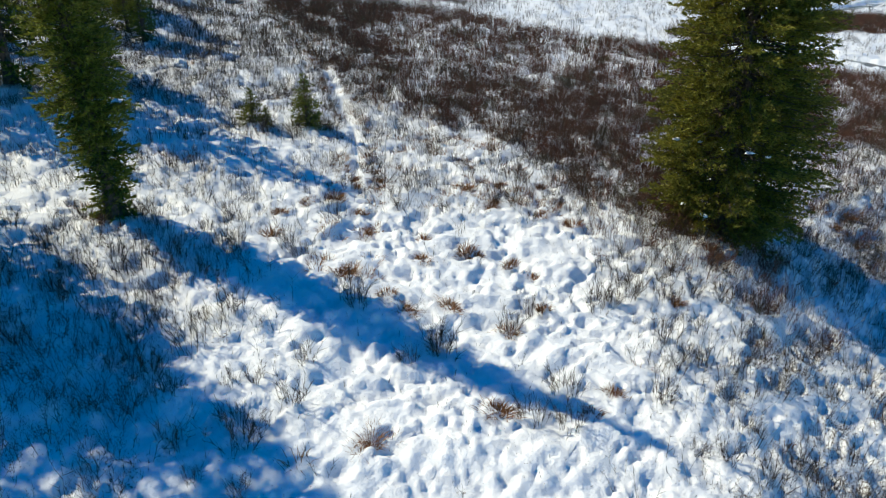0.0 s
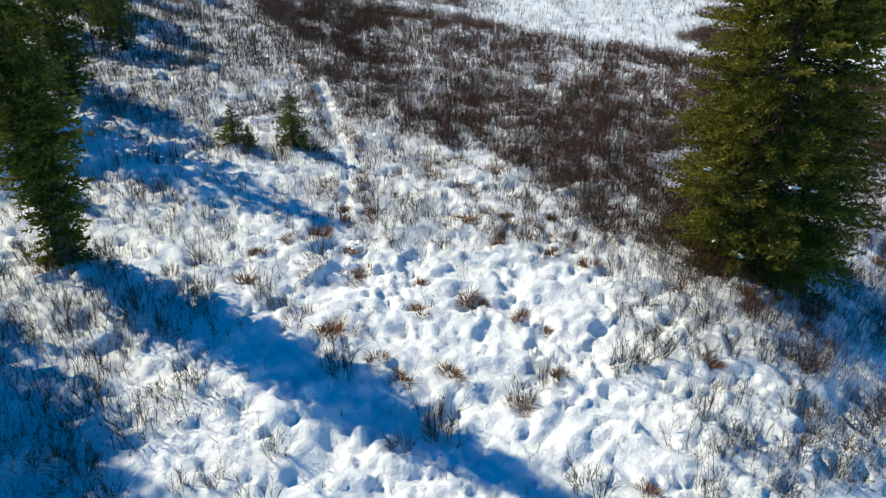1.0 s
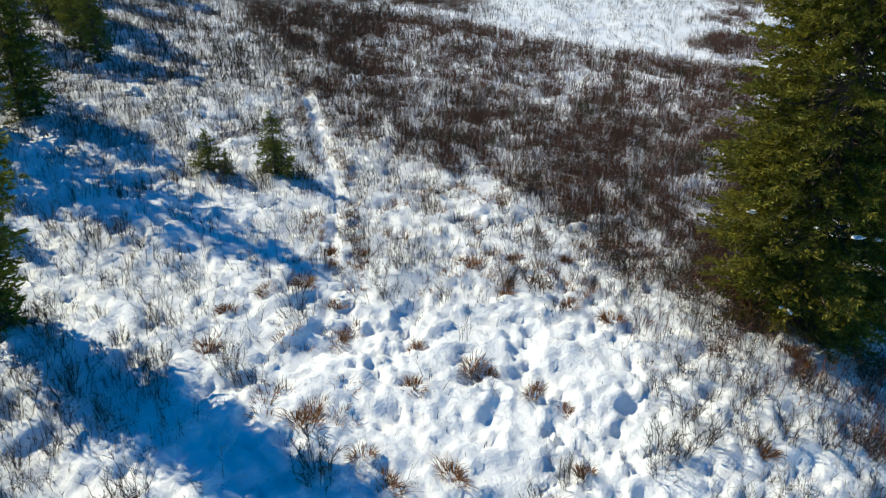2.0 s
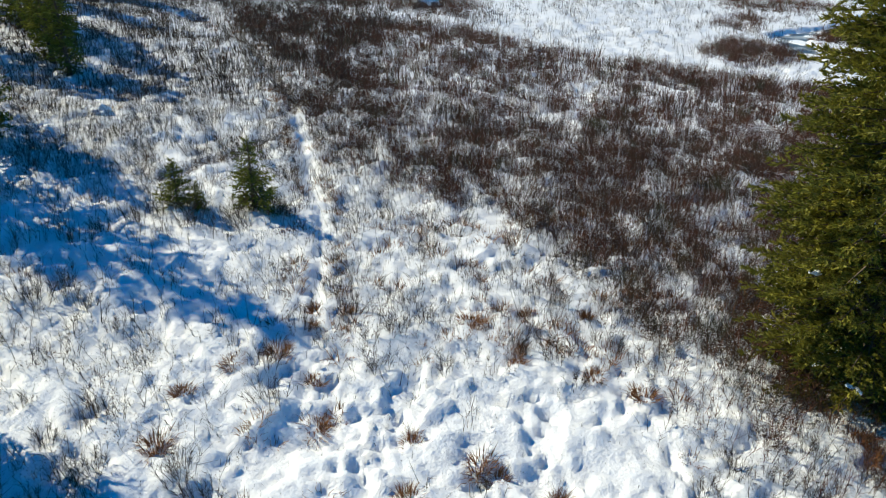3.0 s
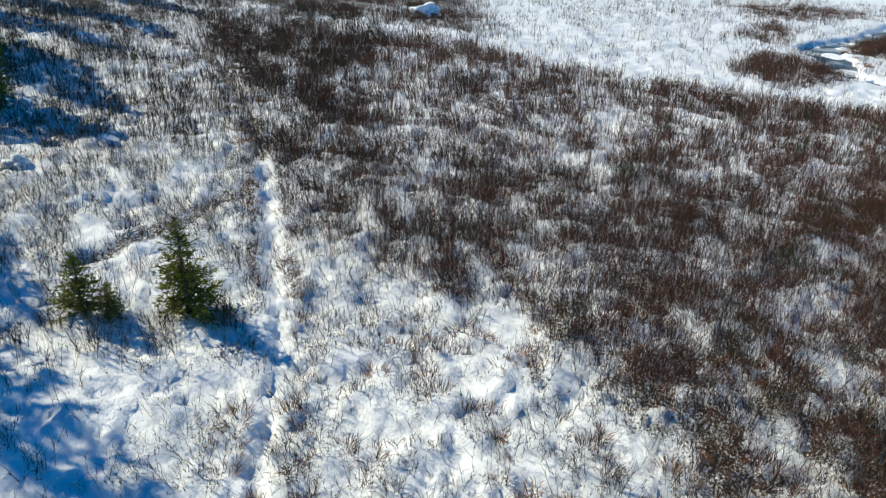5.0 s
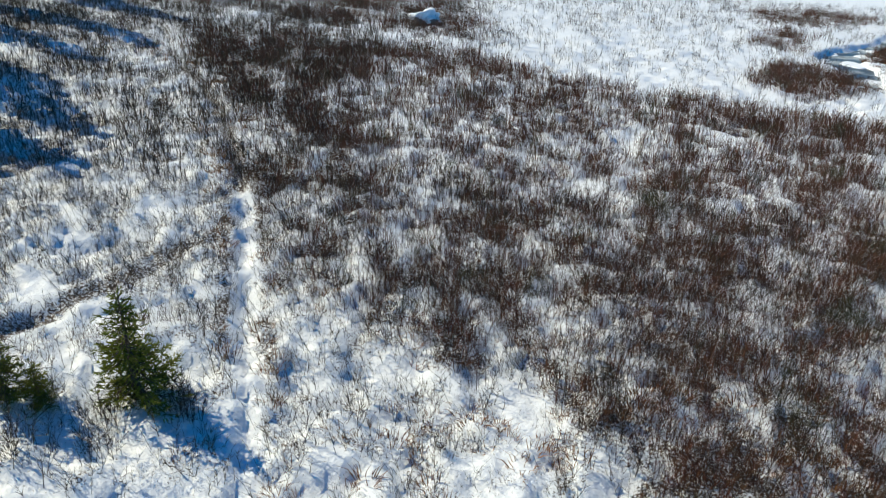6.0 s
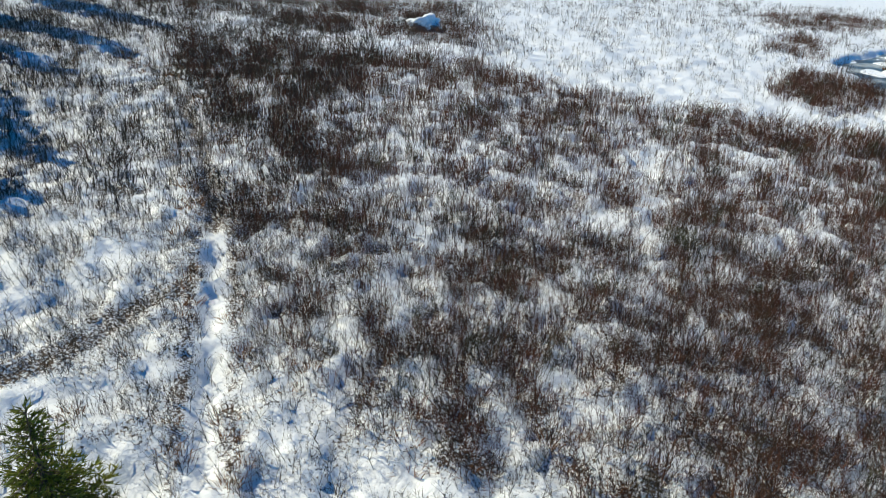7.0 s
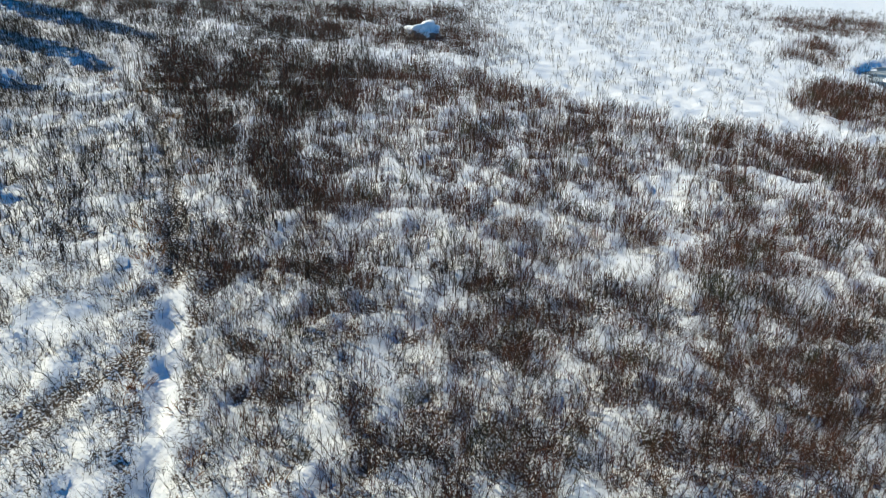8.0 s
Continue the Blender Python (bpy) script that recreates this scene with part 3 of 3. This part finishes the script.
# the first ones along the trail and in the open snow, then round the two large trees, then at the stream
TUFTS = [(-3.6, 28.0), (-3.6, 28.9), (-2.9, 24.2), (-3.0, 20.7), (-3.2, 20.2), (-6.0, 24.7), (-0.7, 23.8), (0.8, 23.1), (1.1, 22.9), (1.9, 27.3), (2.1, 27.7), (5.0, 25.8), (0.2, 19.1), (-1.7, 19.3), (1.9, 18.2), (3.1, 19.5), (-0.7, 22.0), (-6.0, 22.9), (3.0, 21.8), (7.5, 20.8), (-3.1, 25.7), (2.3, 22.1), (-1.2, 18.7), (-4.2, 26.7), (-5.2, 26.0), (2.5, 29.4), (3.1, 28.0), (1.2, 31.1), (-2.8, 29.0), (0.8, 28.7), (4.2, 29.4), (3.9, 26.5), (1.3, 14.3), (-1.8, 12.4), (-1.6, 12.9), (4.4, 15.4), (3.7, 14.7),
         (-11.6, 22.4), (-10.8, 22.3), (10.0, 24.9), (10.5, 24.6), (9.6, 25.6), (10.2, 24.5), (17.5, 29.8), (19.0, 31.5), (18.2, 29.0),
         (41.5, 94.5), (42.6, 96.2), (44.0, 97.6), (40.6, 90.8), (42.4, 92.6), (39.3, 86.0), (39.9, 87.4)]
tuft_meshes = [mesh_from("grass_tuft", *grass_mesh(400 + k, 150, 0.30, 1.0)) for k in range(5)]
for k, (x, y) in enumerate(TUFTS):
    ob = mesh_part("grass_tuft", tuft_meshes[k % 5], MAT_GRASS)
    ob.matrix_basis = pose(x, y, float(ground_z(x, y)) - 0.02, 0, 0, 60 + 17 * (k * 5 % 7)) @ Matrix.Diagonal((0.75 + 0.22 * (k * 7 % 5), 0.75 + 0.14 * (k % 3), 0.80 + 0.10 * (k % 4), 1))
    tagged(ob, "tuft of dry rust-tan grass sticking out of snow", "grass tuft", "grass tufts in the open snow")
BUSHES = [(-0.9, 16.2), (-0.1, 17.1), (0.1, 16.8), (1.9, 18.3), (-3.6, 13.9), (-4.7, 13.2), (-3.5, 15.6), (-6.4, 15.9), (5.0, 20.5), (6.0, 21.8), (3.1, 14.0), (2.7, 19.4), (-2.4, 18.4), (-2.7, 18.8), (-6.0, 17.6), (-4.6, 21.6), (-5.2, 22.0), (4.9, 19.6), (5.4, 20.3), (6.0, 20.8), (2.2, 14.2), (-8.2, 20.5), (-9.0, 19.6), (-9.6, 20.8), (-8.6, 18.6), (3.2, 15.3), (6.6, 18.2), (-3.9, 24.6), (-4.4, 26.0), (-10.2, 33.2), (-9.9, 34.3), (-8.5, 33.5), (-7.1, 34.7), (-6.0, 35.5), (-5.6, 34.9), (-11.0, 32.4), (-11.5, 31.4), (-10.8, 27.6), (-10.2, 28.3), (-9.5, 27.9), (-12.2, 28.2), (-8.4, 27.0), (-7.6, 21.2), (-11.2, 18.4), (-10.4, 19.2), (-11.8, 19.8)]
rng = np.random.default_rng(77)
for x0, x1, y0, y1, n in ((-14, -6.5, 15, 24, 80), (-8, -4, 11, 15, 14), (5.5, 11.5, 12.5, 24, 45), (-4, 5, 26, 31, 25)):
    for k in range(n):
        x, y = rng.uniform(x0, x1), rng.uniform(y0, y1)
        if all((x - a) ** 2 + (y - b) ** 2 > 0.3 for a, b in BUSHES):
            BUSHES.append((x, y))
bush_meshes = [mesh_from("willow_bush", *shrub(450 + k, 16, 0.80, 0.8, 24, 0.0056, True, 0.36)) for k in range(5)]
for k, (x, y) in enumerate(BUSHES):
    ob = mesh_part("willow_bush", bush_meshes[k % 5], MAT_TWIG)
    ob.matrix_basis = pose(x, y, float(ground_z(x, y)) - 0.02, 0, 0, 71 * k) @ Matrix.Scale((0.8 if k < 39 else 0.55) + 0.08 * (k * 5 % 6), 4)
    tagged(ob, "low dark leafless willow bush standing in the snow", "bush", "bushes in the open snow")


def tan_grass(x, y):
    trail, _ = along(x, y, TRAIL)
    d = 4.5 * step(0.50, 0.60, fbm(x, y, 1.3, 2, 91)) * step(-3, 0, x) * (1 - step(8, 11, x)) * step(25.5, 28, y) * (1 - step(34, 40, y))
    d = d + 7.0 * np.exp(-((trail - 0.70) / 0.3) ** 2) * step(0.45, 0.6, fbm(x, y, 1.3, 2, 93)) * step(19, 21, y) + 0.12 * step(0.5, 0.6, fbm(x, y, 2, 2, 95))
    return d * (1 - step(70, 75, y)) * step(0.2, 0.45, trail)


def stubble(x, y):
    return 5.0 * step(0.35, 0.6, fbm(x, y, 1.1, 2, 97))


specks = Batch()
xy, rng = places(stubble, 0.34, 9, 46, 306)
scatter(specks, [shrub(500 + k, 1, 0.22, 0.7, 3, 0.007) for k in range(8)], xy, rng, 0.5, 1.5)
tagged(mesh_part("stubble", mesh_from("stubble", *specks.arrays()), MAT_TWIG), "tiny brown plant stubble tips showing through the snow", "stubble", kind="stuff")
grass = Batch()
xy, rng = places(tan_grass, 0.4, 10, 75, 305)
scatter(grass, [grass_mesh(480 + k, 26, 0.30, 0.9) for k in range(5)], xy, rng, 0.6, 1.3)
tagged(mesh_part("dry_grass", mesh_from("dry_grass", *grass.arrays()), MAT_GRASS), "flattened tan and rust dry grass along the trail", "grass", kind="stuff")


# ---- stream, snowy boulders ----
def build_water():
    m, n, l, b = material("stream_water", 0.08)
    b.inputs["Base Color"].default_value = (0.035, 0.045, 0.045, 1)
    ice = tex_noise(n, l, 0.35, 4)
    c = ramp(n, l, ice.outputs[0], [(0.45, (0.05, 0.055, 0.045)), (0.60, (0.42, 0.45, 0.45))])
    l.new(c.outputs[0], b.inputs["Base Color"])
    r = ramp(n, l, ice.outputs[0], [(0.45, (0.34, 0.34, 0.34)), (0.60, (0.6, 0.6, 0.6))])
    l.new(r.outputs[0], b.inputs["Roughness"])
    b.inputs["Specular IOR Level"].default_value = 0.3
    ripple = tex_noise(n, l, 5.0, 2)
    bump(n, l, b, ripple.outputs[0], 0.12, 0.02)
    pts, f = [], []
    for k, (x, y) in enumerate(STREAM):
        ax, ay = STREAM[max(0, k - 1)]
        bx, by = STREAM[min(len(STREAM) - 1, k + 1)]
        d = Vector((bx - ax, by - ay)).normalized()
        for w in (-3.0, 3.0):
            pts.append((x - d.y * w, y + d.x * w, float(plane(x, y)) - 0.32))
        if k:
            f.append((2 * k - 2, 2 * k - 1, 2 * k + 1, 2 * k))
    return tagged(mesh_part("water", mesh_from("water", pts, f), m), "dark half-frozen meadow stream between snowy banks", "stream", kind="structure")


build_water()


def ice_shelf(x, y, size, seed):
    """A rounded slab of snowy ice at the water's edge."""
    bm = bmesh.new()
    bmesh.ops.create_cone(bm, cap_ends=True, segments=28, radius1=1.0, radius2=0.86, depth=0.25)
    for v in bm.verts:
        k = 1 + 0.45 * noise.noise(Vector((v.co.x * 1.4 + seed, v.co.y * 1.4, 0)))
        v.co.x, v.co.y = v.co.x * k * size[0], v.co.y * k * size[1]
    bmesh.ops.bevel(bm, geom=[e for e in bm.edges if abs(e.verts[0].co.z - e.verts[1].co.z) < 1e-4 and e.verts[0].co.z > 0], offset=0.05, segments=2, affect="EDGES")
    me = bpy.data.meshes.new("ice_shelf")
    bm.to_mesh(me)
    bm.free()
    ob = mesh_part("ice_shelf", me, MAT_SNOW)
    ob.matrix_basis = pose(x, y, float(plane(x, y)) - 0.26, 0, 0, 40 * seed)
    return tagged(ob, "flat snow-covered ice shelf on the dark stream", "ice", "ice shelves in the stream")


for k, (x, y, a, b) in enumerate(((39.6, 92.8, 1.2, 2.0), (36.6, 84.6, 0.9, 1.4), (43.5, 98.6, 1.3, 0.8), (47.5, 103.2, 1.5, 0.8), (36.0, 81.0, 1.0, 0.7))):
    ice_shelf(x, y, (a, b), k)
MAT_ROCK = plant_material("grey_rock", [(0.3, (0.10, 0.09, 0.08)), (0.7, (0.24, 0.22, 0.20))], 4.0, 0.9, 0.1)


def lump(name, size, seed, mat, cut=None, grow=1.0):
    """A rounded uneven lump; cut keeps what lies over that share of its height."""
    bm = bmesh.new()
    bmesh.ops.create_icosphere(bm, subdivisions=4, radius=1.0)
    for v in bm.verts:
        k = 1 + 0.5 * noise.noise(v.co * 1.4 + Vector((seed, 0, 0))) + 0.28 * noise.noise(v.co * 3.1 + Vector((0, seed, 0)))
        if cut is not None and v.co.z + 0.25 * v.co.x < cut + 0.45 * noise.noise(v.co * 2.2):
            k *= 0.86
        v.co = Vector((v.co.x * size[0], v.co.y * size[1], v.co.z * size[2])) * k * grow
    me = bpy.data.meshes.new(name)
    bm.to_mesh(me)
    bm.free()
    for p in me.polygons:
        p.use_smooth = True
    me.materials.append(mat)
    return me


def snowy_boulder(x, y, size, seed, cut, label):
    ob = new("snowy_boulder")
    mesh_part("rock", lump("rock", size, seed, MAT_ROCK), MAT_ROCK, ob)
    mesh_part("snow_cap", lump("snow_cap", size, seed, MAT_SNOW, cut, 1.06), MAT_SNOW, ob, "thick white snow cap")
    ob.matrix_basis = pose(x, y, float(ground_z(x, y)) + 0.15 * size[2])
    return tagged(ob, label, "boulder")


snowy_boulder(-1.6, 90.4, (1.45, 1.0, 0.95), 3, 0.2, "large grey boulder capped with snow in far brush")
snowy_boulder(-15.9, 44.3, (0.55, 0.45, 0.4), 7, -0.6, "small boulder buried under a snow cap")
